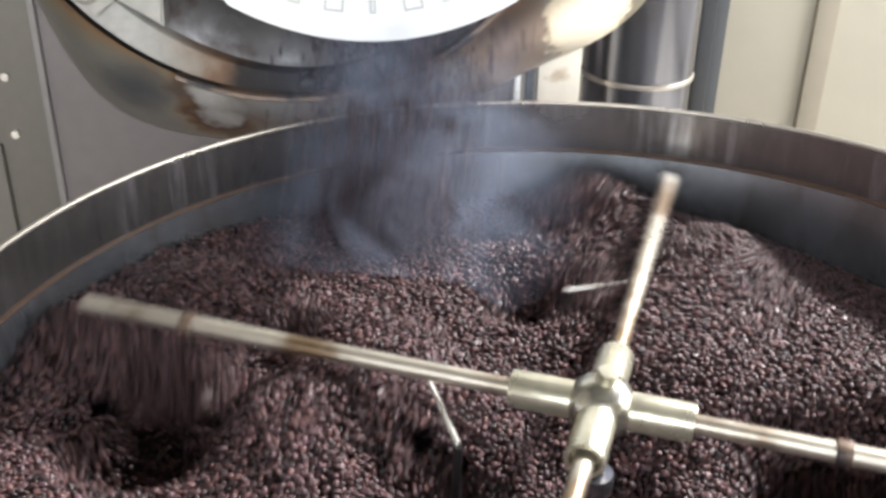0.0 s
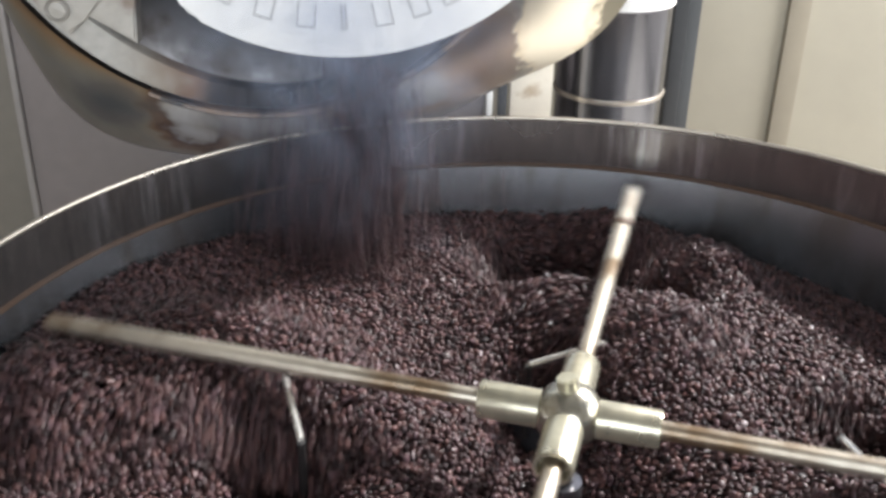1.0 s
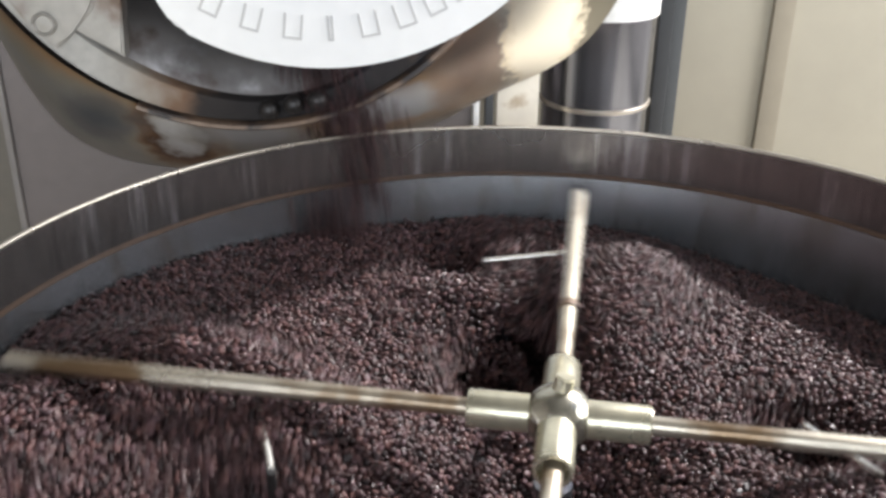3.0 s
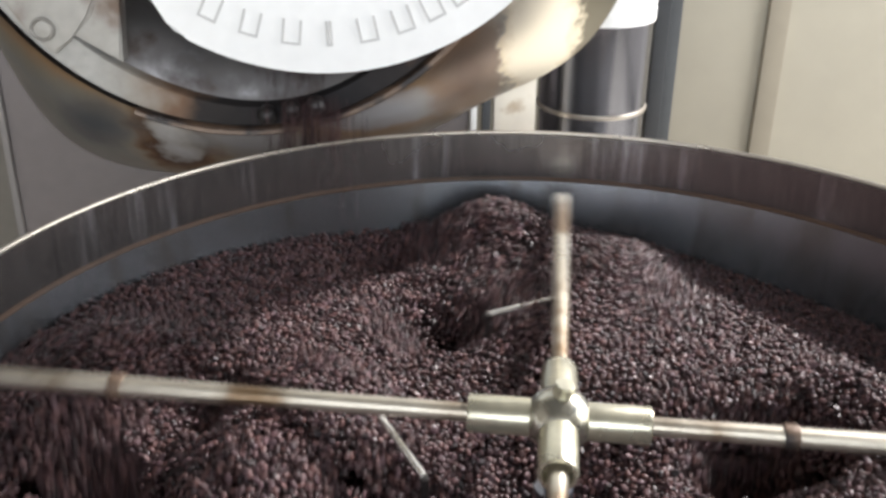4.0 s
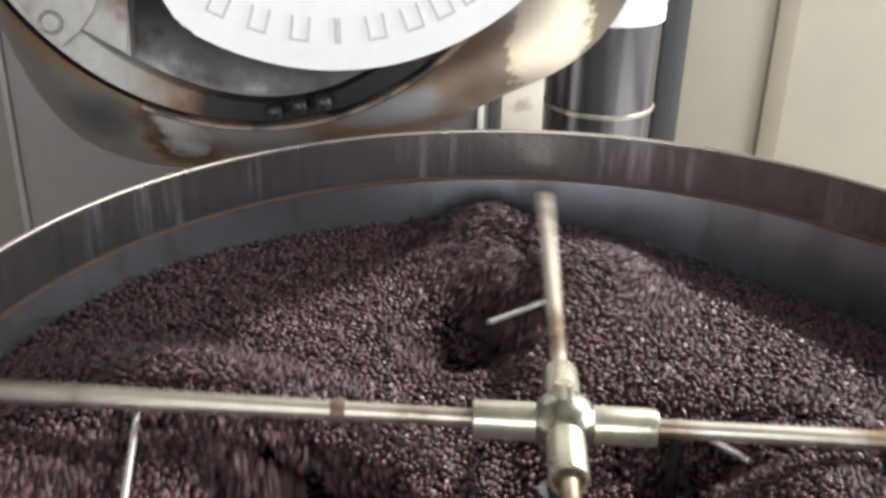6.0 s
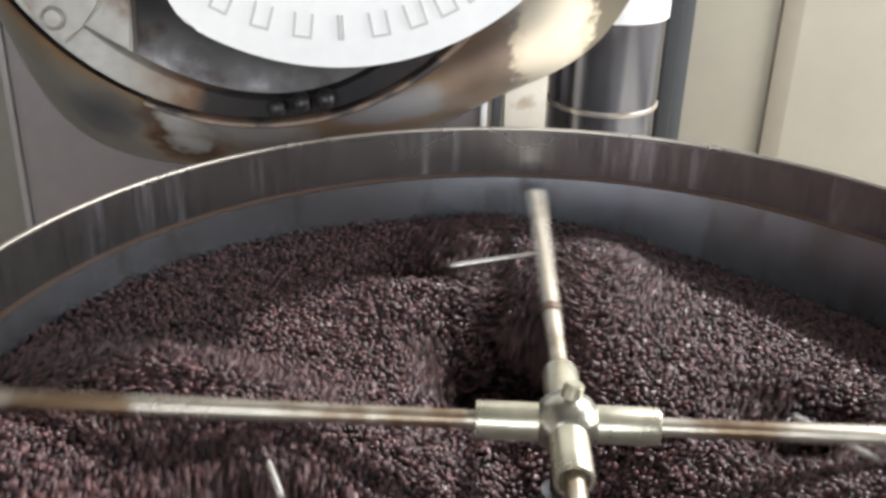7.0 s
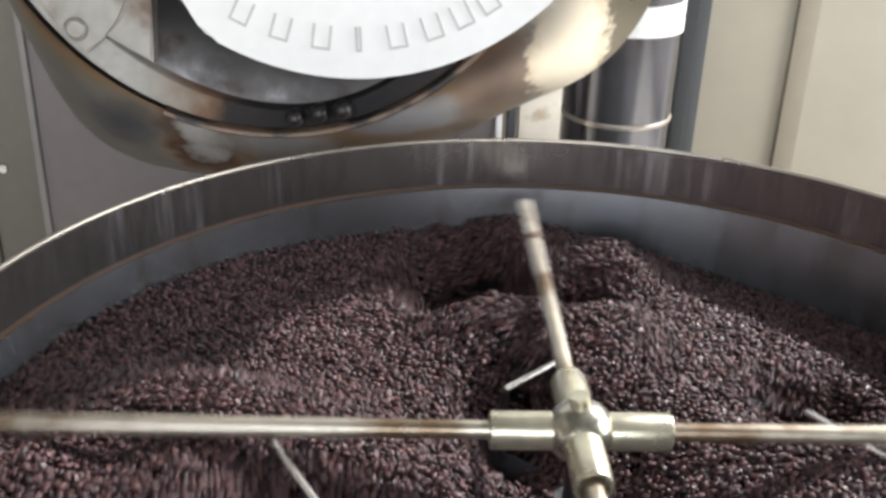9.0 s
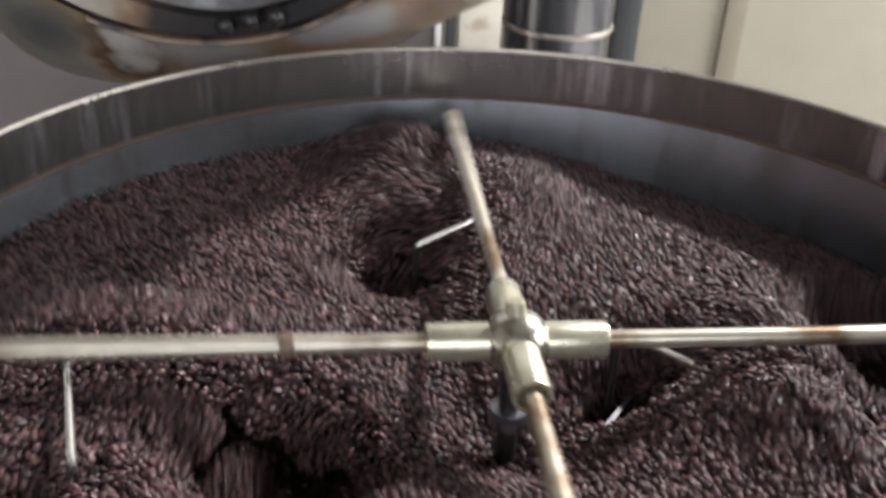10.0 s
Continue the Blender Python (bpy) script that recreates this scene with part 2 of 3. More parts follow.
# ---- mesh tools ----
def part(name, bm, mat, parent=None, label="", smooth=True, at=None):
    me = bpy.data.meshes.new(name)
    bmesh.ops.recalc_face_normals(bm, faces=bm.faces)
    bm.to_mesh(me)
    bm.free()
    me.materials.append(mat)
    if smooth:
        me.shade_smooth()
        me.set_sharp_from_angle(angle=radians(38))
    ob = new(name, me)
    ob.parent = parent
    if at is not None:
        ob.matrix_basis = at
    return tagged(ob, label)


def thing(name, label, category, at=None, group="", kind=""):
    ob = new(name)
    ob.empty_display_size = 0.05
    if at is not None:
        ob.matrix_basis = at
    return tagged(ob, label, category, group, kind)


def box(lo, hi, bevel=0.0, bm=None):
    bm = bm or bmesh.new()
    made = bmesh.ops.create_cube(bm, size=1)["verts"]
    lo, hi = Vector(lo), Vector(hi)
    for v in made:
        v.co = Vector([(a + b) / 2 + c * (b - a) for a, b, c in zip(lo, hi, v.co)])
    if bevel:
        edges = {e for v in made for e in v.link_edges}
        bmesh.ops.bevel(bm, geom=list(edges), offset=bevel, segments=2, affect="EDGES", profile=0.6)
    return bm


def rod(a, b, radius, radius_end=None, sides=20, bm=None, bevel=0.0):
    bm = bm or bmesh.new()
    a, b = Vector(a), Vector(b)
    made = bmesh.ops.create_cone(bm, cap_ends=True, segments=sides, radius1=radius, radius2=radius_end or radius, depth=(b - a).length)["verts"]
    if bevel:
        edges = [e for e in {e for v in made for e in v.link_edges} if any(len(f.verts) > 4 for f in e.link_faces)]
        extra = bmesh.ops.bevel(bm, geom=edges, offset=bevel, segments=2, affect="EDGES")
        made = list({v for v in made if v.is_valid} | set(extra["verts"]))
    turn = (b - a).to_track_quat("Z", "Y").to_matrix().to_4x4()
    bmesh.ops.transform(bm, matrix=Matrix.Translation((a + b) / 2) @ turn, verts=made)
    return bm


def lathe(profile, sides=128, start=0.0, sweep=2 * math.pi):
    """A closed or open profile of (r, z) turned about the z axis."""
    bm = bmesh.new()
    full = abs(sweep - 2 * math.pi) < 1e-6
    count = sides if full else sides + 1
    rings = [[bm.verts.new((r * math.cos(start + sweep * i / sides), r * math.sin(start + sweep * i / sides), z)) for r, z in profile] for i in range(count)]
    for i in range(sides):
        a, b = rings[i], rings[(i + 1) % count]
        for j in range(len(profile) - 1):
            bm.faces.new((a[j], b[j], b[j + 1], a[j + 1]))
    return bm


# ---- the room ----
def wall(name, lo, hi, mat, label):
    ob = part(name, box(lo, hi), mat, None, label, smooth=False)
    return tagged(ob, label, "wall", kind="structure")


tagged(part("floor", box((-2.3, -2.3, -0.1), (2.04, 1.3, 0)), CONCRETE, smooth=False), "unseen concrete workshop floor, kept pale to reflect in the collar", "floor", kind="structure")
tagged(part("ground", box((-30, -30, -0.2), (30, 30, -0.104)), PAVING, smooth=False), "unseen pale paving added outside as a reflector", "ground", kind="structure")
tagged(part("ceiling", box((-2.3, -2.3, 3.7), (2.04, 1.3, 3.8)), CEILING, smooth=False), "plain dark plaster ceiling, unseen, kept dark to cut bounced light", "ceiling", kind="structure")
wall("wall_left", (-2.3, -2.2, 0), (-2.2, 1.3, 3.7), PLASTER, "pale plaster wall at the workshop side")


def wall_with_window(name, number, along, fixed, thick, span, hole, label):
    """A wall in four pieces round a window's opening, with frame, sill and a pane."""
    (s0, s1), (h0, h1, z0, z1) = span, hole

    def block(a0, a1, b0, b1, bm):
        if along == "x":
            return box((a0, fixed - thick, b0), (a1, fixed, b1), 0, bm)
        return box((fixed, a0, b0), (fixed + thick, a1, b1), 0, bm)
    bm = bmesh.new()
    for a0, a1, b0, b1 in ((s0, h0, 0, 3.7), (h1, s1, 0, 3.7), (h0, h1, 0, z0), (h0, h1, z1, 3.7)):
        if a1 > a0:
            block(a0, a1, b0, b1, bm)
    tagged(part(name, bm, PLASTER, smooth=False), label, "wall", kind="structure")
    win = thing("window_%d" % number, "wide unseen workshop window in a dark painted frame", "window", kind="structure")
    mid = fixed - thick / 2 if along == "x" else fixed + thick / 2
    for a0, a1, b0, b1 in ((h0, h0 + 0.05, z0, z1), (h1 - 0.05, h1, z0, z1), (h0 + 0.05, h1 - 0.05, z0, z0 + 0.05), (h0 + 0.05, h1 - 0.05, z1 - 0.05, z1)):
        if a0 > s1 - 0.06:
            continue
        if along == "x":
            part("window_frame", box((a0, mid - 0.03, b0), (a1, mid + 0.03, b1), 0.004), DARK, win)
        else:
            part("window_frame", box((mid - 0.03, a0, b0), (mid + 0.03, a1, b1), 0.004), DARK, win)


wall_with_window("wall_right", 1, "y", 1.90, 0.14, (-2.3, 1.15), (-0.65, 1.15, 0.03, 3.5), "plaster wall with a wide sunlit window")
# unseen wall and window, added to go with the front fill lamp
wall_with_window("wall_front", 2, "x", -2.2, 0.1, (-2.3, 2.04), (-1.5, 1.1, 0.7, 2.3), "plaster wall behind the camera with a wide added window")



def wall_back():
    """Cream wall with a large unseen opening beside and above the panels, added so the sun comes through."""
    bm = bmesh.new()
    for x0, x1, z0, z1 in ((-2.2, 0.05, 0, 3.7), (0.05, 0.90, 0, 1.30), (0.05, 2.04, 3.5, 3.7), (0.90, 2.04, 0, 0.03)):
        box((x0, 1.15, z0), (x1, 1.30, z1), 0, bm)
    tagged(part("wall_back", bm, CREAM, smooth=False), "cream painted panel wall behind the roaster", "wall", kind="structure")
    win = thing("window_3", "tall unseen window in a dark painted frame, added to let the sun in", "window", kind="structure")
    for x0, x1, z0, z1 in ((0.05, 0.09, 1.34, 3.5), (0.05, 0.94, 1.30, 1.34), (0.90, 0.94, 0.03, 1.30), (0.09, 2.04, 3.46, 3.5)):
        part("window_frame", box((x0, 1.20, z0), (x1, 1.25, z1), 0.004), DARK, win)


wall_back()
# joint strip and posts on the cream wall
tagged(part("trim_strip", box((0.496, 1.135, 0), (0.534, 1.149, 1.30), 0.003), STRIP), "beige cover strip on a wall joint", "trim", kind="structure")

# ---- cooling tray ----
RIM_Z, TRAY_R, FLOOR_Z = 0.85, 0.508, 0.60
tray = thing("cooling_tray", "round stainless steel cooling tray full of roasted coffee beans", "cooling tray")
part("tray_wall", lathe([(TRAY_R - 0.032, FLOOR_Z - 0.02), (TRAY_R - 0.0005, 0.7885), (TRAY_R + 0.004, 0.7885), (TRAY_R - 0.028, FLOOR_Z - 0.02), (TRAY_R - 0.032, FLOOR_Z - 0.02)], 160), STEEL, tray, "brushed steel wall sloping in towards the floor")
part("upper_band", lathe([(TRAY_R, 0.7885), (TRAY_R, RIM_Z - 0.004), (TRAY_R + 0.004, RIM_Z - 0.004), (TRAY_R + 0.004, 0.7885), (TRAY_R, 0.7885)], 160), BAND, tray, "brownish scratched steel band below the rim, with painted streak reflections")
bead = [(TRAY_R + 0.0025 + 0.0025 * math.cos(a), RIM_Z + 0.0025 * math.sin(a) - 0.002) for a in [2 * math.pi * i / 12 for i in range(13)]]
part("rolled_rim", lathe(bead, 160), RIM, tray, "shiny rolled steel rim")
part("weld_seam", lathe([(TRAY_R + 0.001, 0.7925), (TRAY_R - 0.0022, 0.7912), (TRAY_R - 0.0030, 0.7893), (TRAY_R - 0.0022, 0.7874), (TRAY_R + 0.001, 0.7860)], 160), RUST, tray, "rust brown weld line round the wall")
part("tray_floor", lathe([(0.0005, FLOOR_Z), (TRAY_R - 0.03, FLOOR_Z), (TRAY_R - 0.03, FLOOR_Z - 0.004), (0.0005, FLOOR_Z - 0.004)], 96), STEEL, tray, "perforated steel floor under the beans")
part("plenum", lathe([(TRAY_R - 0.028, FLOOR_Z - 0.02), (TRAY_R - 0.03, 0.42), (0.30, 0.34), (0.0005, 0.34)], 96), PANEL, tray, "painted steel air box under the tray")
for a in (45, 135, 225, 315):
    x, y = 0.36 * math.cos(radians(a)), 0.36 * math.sin(radians(a))
    part("leg", rod((x, y, 0), (x, y, 0.375), 0.022), DARK, tray)

# ---- agitator ----
HUB_Z, ARM_L = 0.784, 0.462
TURN_0, TURN_RATE = 344.9, -88.16    # degrees at the start, degrees a second
# seconds, and how far the uneven drive is off the steady turn
DRIFT = [(0, -0.9), (0.5, -2.4), (1, -1.7), (1.5, -2.0), (2, 0.4), (2.5, 0.3), (4, 0.9), (5, 0.8), (7, 0.6), (10, 0.7)]


def turn_at(t):
    return TURN_0 + TURN_RATE * t + float(np.interp(t, [d[0] for d in DRIFT], [d[1] for d in DRIFT]))


agitator = thing("agitator", "four-armed pale brass agitator turning in the beans", "agitator", pose(0, 0, HUB_Z, 0, 0, turn_at(0)))


def hub():
    bm = bmesh.new()
    bmesh.ops.create_uvsphere(bm, u_segments=32, v_segments=20, radius=0.0275)
    for v in bm.verts:
        v.co.z *= 0.95
    return bm


part("hub_body", hub(), HUB, agitator, "rounded cast hub")
part("hub_shaft", rod((0, 0, -0.175), (0, 0, -0.02), 0.009), IRON, agitator, "dark steel shaft")
part("hub_pin", rod((0.001, -0.001, 0.020), (0.003, -0.004, 0.0350), 0.0084, 0.0080, sides=14, bevel=0.0012), BRASS, agitator, "small locking pin")


def collar():
    return lathe([(0.0075, 0.018), (0.0152, 0.018), (0.0152, 0.0695), (0.0146, 0.071), (0.0118, 0.071), (0.0112, 0.060), (0.0075, 0.058), (0.0075, 0.018)], 28)


def paddle(bm, r, lag, width, low):
    """A slanted blade under the end of a peg."""
    x, y = r * math.cos(radians(lag)), r * math.sin(radians(lag))
    made = bmesh.ops.create_cube(bm, size=1)["verts"]
    m = Matrix.Translation((x, y, low)) @ Matrix.Rotation(radians(lag + 25), 4, "Z") @ Matrix.Rotation(radians(20), 4, "X") @ Matrix.Diagonal((width, 0.004, 0.075, 1))
    bmesh.ops.transform(bm, matrix=m, verts=made)
    return bm


part("shaft_nut", lathe([(0.009, -0.082), (0.0155, -0.081), (0.0165, -0.078), (0.0165, -0.068), (0.0155, -0.065), (0.009, -0.064)], 28), DUCT, agitator, "shiny steel collar on the shaft")


# for each arm: (radius at the arm, radius at the rod's end, lag at its end, how far it sticks out ahead, how much lower it sits)
PEGS = [[(0.340, 0.332, 16.6, 0.002, 0)], [(0.243, 0.208, 17.0, 0.008, 0), (0.452, 0.425, 10, 0.002, 0.022)], [(0.143, 0.111, 26.8, 0.011, 0)], [(0.247, 0.222, 18.2, 0.010, 0)]]
CLAMPS = {0: 0.176, 2: 0.357}
for k in range(4):
    turn = pose(0, 0, 0, 0, 0, -90 * k)
    along = turn @ pose(0, 0, 0, 0, 90, 0)
    part("collar", collar(), BRASS, agitator, at=along)
    part("arm", rod((0, 0, 0.03), (0, 0, ARM_L), 0.0075, 0.0078, bevel=0.001), ARM, agitator, "steel bar with rust stains", at=along)
    if k in CLAMPS:
        part("clamp", lathe([(0.007, 0.0), (0.0094, 0.0), (0.0098, 0.002), (0.0098, 0.009), (0.0094, 0.011), (0.007, 0.011), (0.007, 0.0)], 20), LIP, agitator, "dark browned clamp ring", at=turn @ pose(CLAMPS[k] - 0.005, 0, 0, 0, 90, 0))
    for r0, r1, lag, nub, drop in PEGS[k]:
        ex, ey = r1 * math.cos(radians(lag)), r1 * math.sin(radians(lag))
        bm = rod((r0, -nub, -0.018 - drop), (ex, ey, -0.027 - drop), 0.0026, 0.0034, 12, bevel=0.0008)
        peg = part("peg", bm, BRIGHT, agitator, "bright bent steel rod", at=turn)
        # stem and blade coloured dark, standing for the shade in the pits
        part("stem", rod((ex, ey, -0.028 - drop), (ex, ey, -0.105), 0.0036, 0.0036, 10), IRON, peg, "dark stem")
        part("paddle", paddle(bmesh.new(), r1, lag, 0.07, -0.138), DARK_IRON, peg, "slanted steel blade")

# ---- roaster ----
RC = Vector((-0.326, 0, 1.183))    # centre of the front ring, x and z
roaster = thing("coffee_roaster", "large drum coffee roaster with a round heat-tinted steel front", "coffee roaster")


def disc_ring(profile, centre, sides=128):
    """A profile of (radius, y) turned about the y axis at centre."""
    bm = lathe(profile, sides)
    bmesh.ops.transform(bm, matrix=Matrix.Translation((centre[0], 0, centre[2])) @ Matrix.Rotation(radians(-90), 4, "X"), verts=bm.verts)
    return bm


def apron():
    """Rounded steel collar round the front ring, wider at the lower sides."""
    ang = [-180, -150, -140, -130, -123, -115, -109, -90, -70, -47, -39, -35, -29, -20, 20, 90, 150, 180]
    rad = [0.375, 0.380, 0.398, 0.428, 0.445, 0.444, 0.434, 0.41, 0.405, 0.423, 0.451, 0.465, 0.478, 0.480, 0.47, 0.42, 0.385, 0.375]
    bm, rings, sides, steps = bmesh.new(), [], 180, 12
    for i in range(sides):
        a = -180 + 360 * i / sides
        ro = sum(float(np.interp((a + d + 180) % 360 - 180, ang, rad)) for d in (-4, -2, 0, 2, 4)) / 5 + 0.011
        ring = []
        for j in range(steps + 1):
            s = radians(90 * j / steps)
            r, y = 0.3285 + (ro - 0.3285) * (0.22 * math.sin(s) + 0.78 * j / steps), 0.49 + 0.105 * (0.22 * (1 - math.cos(s)) + 0.78 * j / steps)
            ring.append(bm.verts.new((RC.x + r * math.cos(radians(a)), y, RC.z + r * math.sin(radians(a)))))
        ring.append(bm.verts.new((RC.x + ro * math.cos(radians(a)), 0.645, RC.z + ro * math.sin(radians(a)))))
        rings.append(ring)
    for i in range(sides):
        a, b = rings[i], rings[(i + 1) % sides]
        for j in range(steps + 1):
            bm.faces.new((a[j], b[j], b[j + 1], a[j + 1]))
    return bm


part("apron", apron(), APRON, roaster, "polished steel collar with brown and blue heat tint and painted reflections")
part("drum_casing", disc_ring([(0.36, 0.63), (0.39, 0.63), (0.39, 1.10), (0.0005, 1.10), (0.0005, 0.68), (0.30, 0.68), (0.30, 0.60), (0.34, 0.60), (0.36, 0.63)], RC), DARK_IRON, roaster, "dark iron drum casing")


def swept_ring(profile, start, sweep):
    bm = lathe(profile, 110, radians(start), radians(sweep))
    bmesh.ops.transform(bm, matrix=Matrix.Translation((RC.x, 0, RC.z)) @ Matrix.Rotation(radians(-90), 4, "X"), verts=bm.verts)
    return bm


def widened(bm, inside):
    """Opens the inner edge of a ring further out at the bottom, where the beans leave the drum."""
    for v in bm.verts:
        x, z = v.co.x - RC.x, v.co.z - RC.z
        far = math.hypot(x, z)
        if 0.25 < far < inside:
            more = 0.015 * math.exp(-((math.degrees(math.atan2(z, x)) + 78) / 30) ** 2)
            v.co.x, v.co.z = RC.x + x * (far + more) / far, RC.z + z * (far + more) / far
    return bm


part("front_ring", widened(disc_ring([(0.327, 0.60), (0.327, 0.500), (0.325, 0.496), (0.290, 0.496), (0.287, 0.500), (0.287, 0.545)], RC), 0.30), RING, roaster, "grey cast front ring, browned, sooted and painted with shade at the outlet")
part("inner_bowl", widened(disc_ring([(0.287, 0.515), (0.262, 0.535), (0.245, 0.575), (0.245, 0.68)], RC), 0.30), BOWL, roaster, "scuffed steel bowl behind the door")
part("drum_back", disc_ring([(0.0005, 0.655), (0.25, 0.655)], RC), DARK_IRON, roaster, "dark drum end")
part("chute_floor", swept_ring([(0.337, 0.492), (0.334, 0.487), (0.330, 0.488), (0.3275, 0.495), (0.3275, 0.60)], 28, 84), LIP, roaster, "heat-browned discharge lip")
part("base_panel", box((-0.662, 0.625, 0.05), (-0.052, 1.05, 0.98), 0.004), PANEL, roaster, "mauve grey painted base panel")
part("corner_strip", box((-0.671, 0.619, 0.05), (-0.662, 0.637, 1.6), 0.003), TRIM, roaster, "lighter folded panel edge")
part("side_post", box((-0.050, 0.62, 0.05), (-0.042, 0.66, 0.98), 0.001), ENAMEL, roaster, "thin white edge strip")
part("side_bar", box((-0.032, 0.66, 0.05), (-0.021, 0.70, 1.0), 0.002), DARK, roaster, "dark upright bar")


def slab(outline, y0, y1, bevel=0.004):
    """A flat casting: an outline in x and z, between two depths."""
    bm = bmesh.new()
    front = [bm.verts.new((x, y0, z)) for x, z in outline]
    back = [bm.verts.new((x, y1, z)) for x, z in outline]
    bm.faces.new(front)
    bm.faces.new(back[::-1])
    for i in range(len(outline)):
        j = (i + 1) % len(outline)
        bm.faces.new((front[i], back[i], back[j], front[j]))
    if bevel:
        bmesh.ops.bevel(bm, geom=[e for e in bm.edges if all(v in front for v in e.verts)], offset=bevel, segments=2, affect="EDGES")
    return bm


# hinge casting with its bolt
hinge = part("hinge_plate", slab([(-0.587, 1.010), (-0.560, 0.970), (-0.533, 0.943), (-0.511, 0.962), (-0.488, 0.985), (-0.470, 1.02), (-0.47, 1.10), (-0.60, 1.10)], 0.482, 0.50), CASTING, roaster, "pale grey cast hinge plate")
part("bolt_ring", disc_ring([(0.0135, 0.484), (0.0135, 0.477), (0.012, 0.4755), (0.0105, 0.477), (0.0095, 0.479), (0.0005, 0.4785)], (-0.540, 0, 0.973), 24), CASTING, hinge, "round bolt head")
part("hinge_side", slab([(-0.512, 0.966), (-0.457, 0.934), (-0.452, 1.02), (-0.45, 1.10), (-0.475, 1.10), (-0.475, 1.01)], 0.487, 0.51, 0.003), CASTING, roaster, "cast shoulder of the hinge")

# three dark bolt heads at the discharge lip
for x, z in ((-0.294, 0.875), (-0.265, 0.882), (-0.237, 0.887)):
    bm = disc_ring([(0.0005, 0.472), (0.0055, 0.4725), (0.0105, 0.477), (0.0120, 0.483), (0.0115, 0.489), (0.0075, 0.490), (0.0075, 0.505)], (x, 0, z), 12)
    part("bolt", bm, IRON, roaster, "dark oily bolt head")

# the door: a white cast disc, cut off at the hinge side
DC, DR, DY = Vector((-0.224, 0, 1.246)), 0.306, 0.43


def door_plate():
    outline = []
    for i in range(121):
        a = radians(-205 + 360 * i / 120)
        x, z = DC.x + DR * math.cos(a), DC.z + DR * math.sin(a)
        outline.append((max(x, -0.370 - 0.56 * (z - 0.962)), z))
    kept = [p for i, p in enumerate(outline[:-1]) if math.dist(p, outline[i - 1]) > 1e-4]
    return slab(kept, DY, DY + 0.035, 0.006)


door = part("door", door_plate(), ENAMEL, roaster, "white enamelled cast door with a row of raised marks")
# the maker's lettering as plain raised bars, grey for the shaded edges of white letters
for i, d in enumerate((-115.9, -106.2, -96.4, -87.6, -78.4, -69.7, -62.2, -55.3)):
    a = radians(d)
    m = Matrix.Translation((DC.x + 0.262 * math.cos(a), DY, DC.z + 0.262 * math.sin(a))) @ Matrix.Rotation(-a - math.pi / 2, 4, "Y")
    width = 0.0035 if i == 3 else 0.0105
    bm = bmesh.new()
    for x0, x1, z0, z1 in ((-width, -width + 0.0026, -0.0135, 0.0135), (width - 0.0026, width, -0.0135, 0.0135), (-width + 0.0026, width - 0.0026, -0.0135, -0.0112)):
        box((x0, -0.0024, z0), (x1, 0.002, z1), 0.0, bm)
    part("raised_mark", bm, LETTER_SHADE, door, at=m)

# ---- behind the roaster ----
part("cover_plate", box((-0.017, 0.668, 0.05), (0.040, 0.690, 0.98), 0.003), PALE, roaster, "cream painted cover plate, stained")
duct = thing("exhaust_duct", "upright shiny steel exhaust duct with clamp band", "duct")
DX, DYY = 0.130, 0.76


def turned(profile, sides=48):
    bm = lathe(profile, sides)
    bmesh.ops.translate(bm, vec=(DX, DYY, 0), verts=bm.verts)
    return bm


part("pipe", turned([(0.076, 0.0), (0.076, 0.805), (0.0775, 0.812), (0.0775, 3.695)]), DUCT, duct)
part("clamp_band", turned([(0.076, 0.808), (0.079, 0.809), (0.0798, 0.812), (0.079, 0.815), (0.076, 0.816)]), RIM, duct, "thin bright clamp ring")
part("sleeve", turned([(0.0775, 0.937), (0.0805, 0.938), (0.0805, 0.955), (0.079, 0.956), (0.079, 0.960), (0.0805, 0.961), (0.0805, 0.978), (0.0775, 0.979)]), ENAMEL, duct, "white sleeve round the pipe")
part("elbow_knob", rod((0.062, 0.655, 0.90), (0.085, 0.70, 0.905), 0.009, 0.012, 14, bevel=0.002), BRIGHT, duct, "small bright fitting")
post = thing("steel_post", "dark painted upright steel post beside the duct", "post")
part("web", box((0.243, 0.90, 0), (0.266, 0.96, 3.695), 0.003), DARK, post)
part("flange", box((0.2665, 0.925, 0), (0.290, 0.955, 3.695), 0.003), POST_GREY, post, "blue grey painted flange")
cabinet = thing("side_cabinet", "brownish grey painted steel cabinet beside the roaster", "cabinet")
part("body", box((-1.25, 0.70, 0.0), (-0.680, 1.10, 2.0), 0.004), CABINET, cabinet)
part("door_panel", box((-1.20, 0.690, 0.10), (-0.775, 0.702, 0.70), 0.004), CABINET, cabinet, "flush painted panel with a lighter edge")
for x, z in ((-0.752, 0.715), (-0.752, 0.80), (-0.790, 0.84)):
    part("screw", rod((x, 0.692, z), (x, 0.702, z), 0.006, sides=12, bevel=0.001), BRIGHT, cabinet, "small round screw head")

# ---- beans ----
beans = thing("coffee_beans", "heap of dark roasted coffee beans in the cooling tray", "coffee beans", kind="stuff")
LEVEL = 0.737


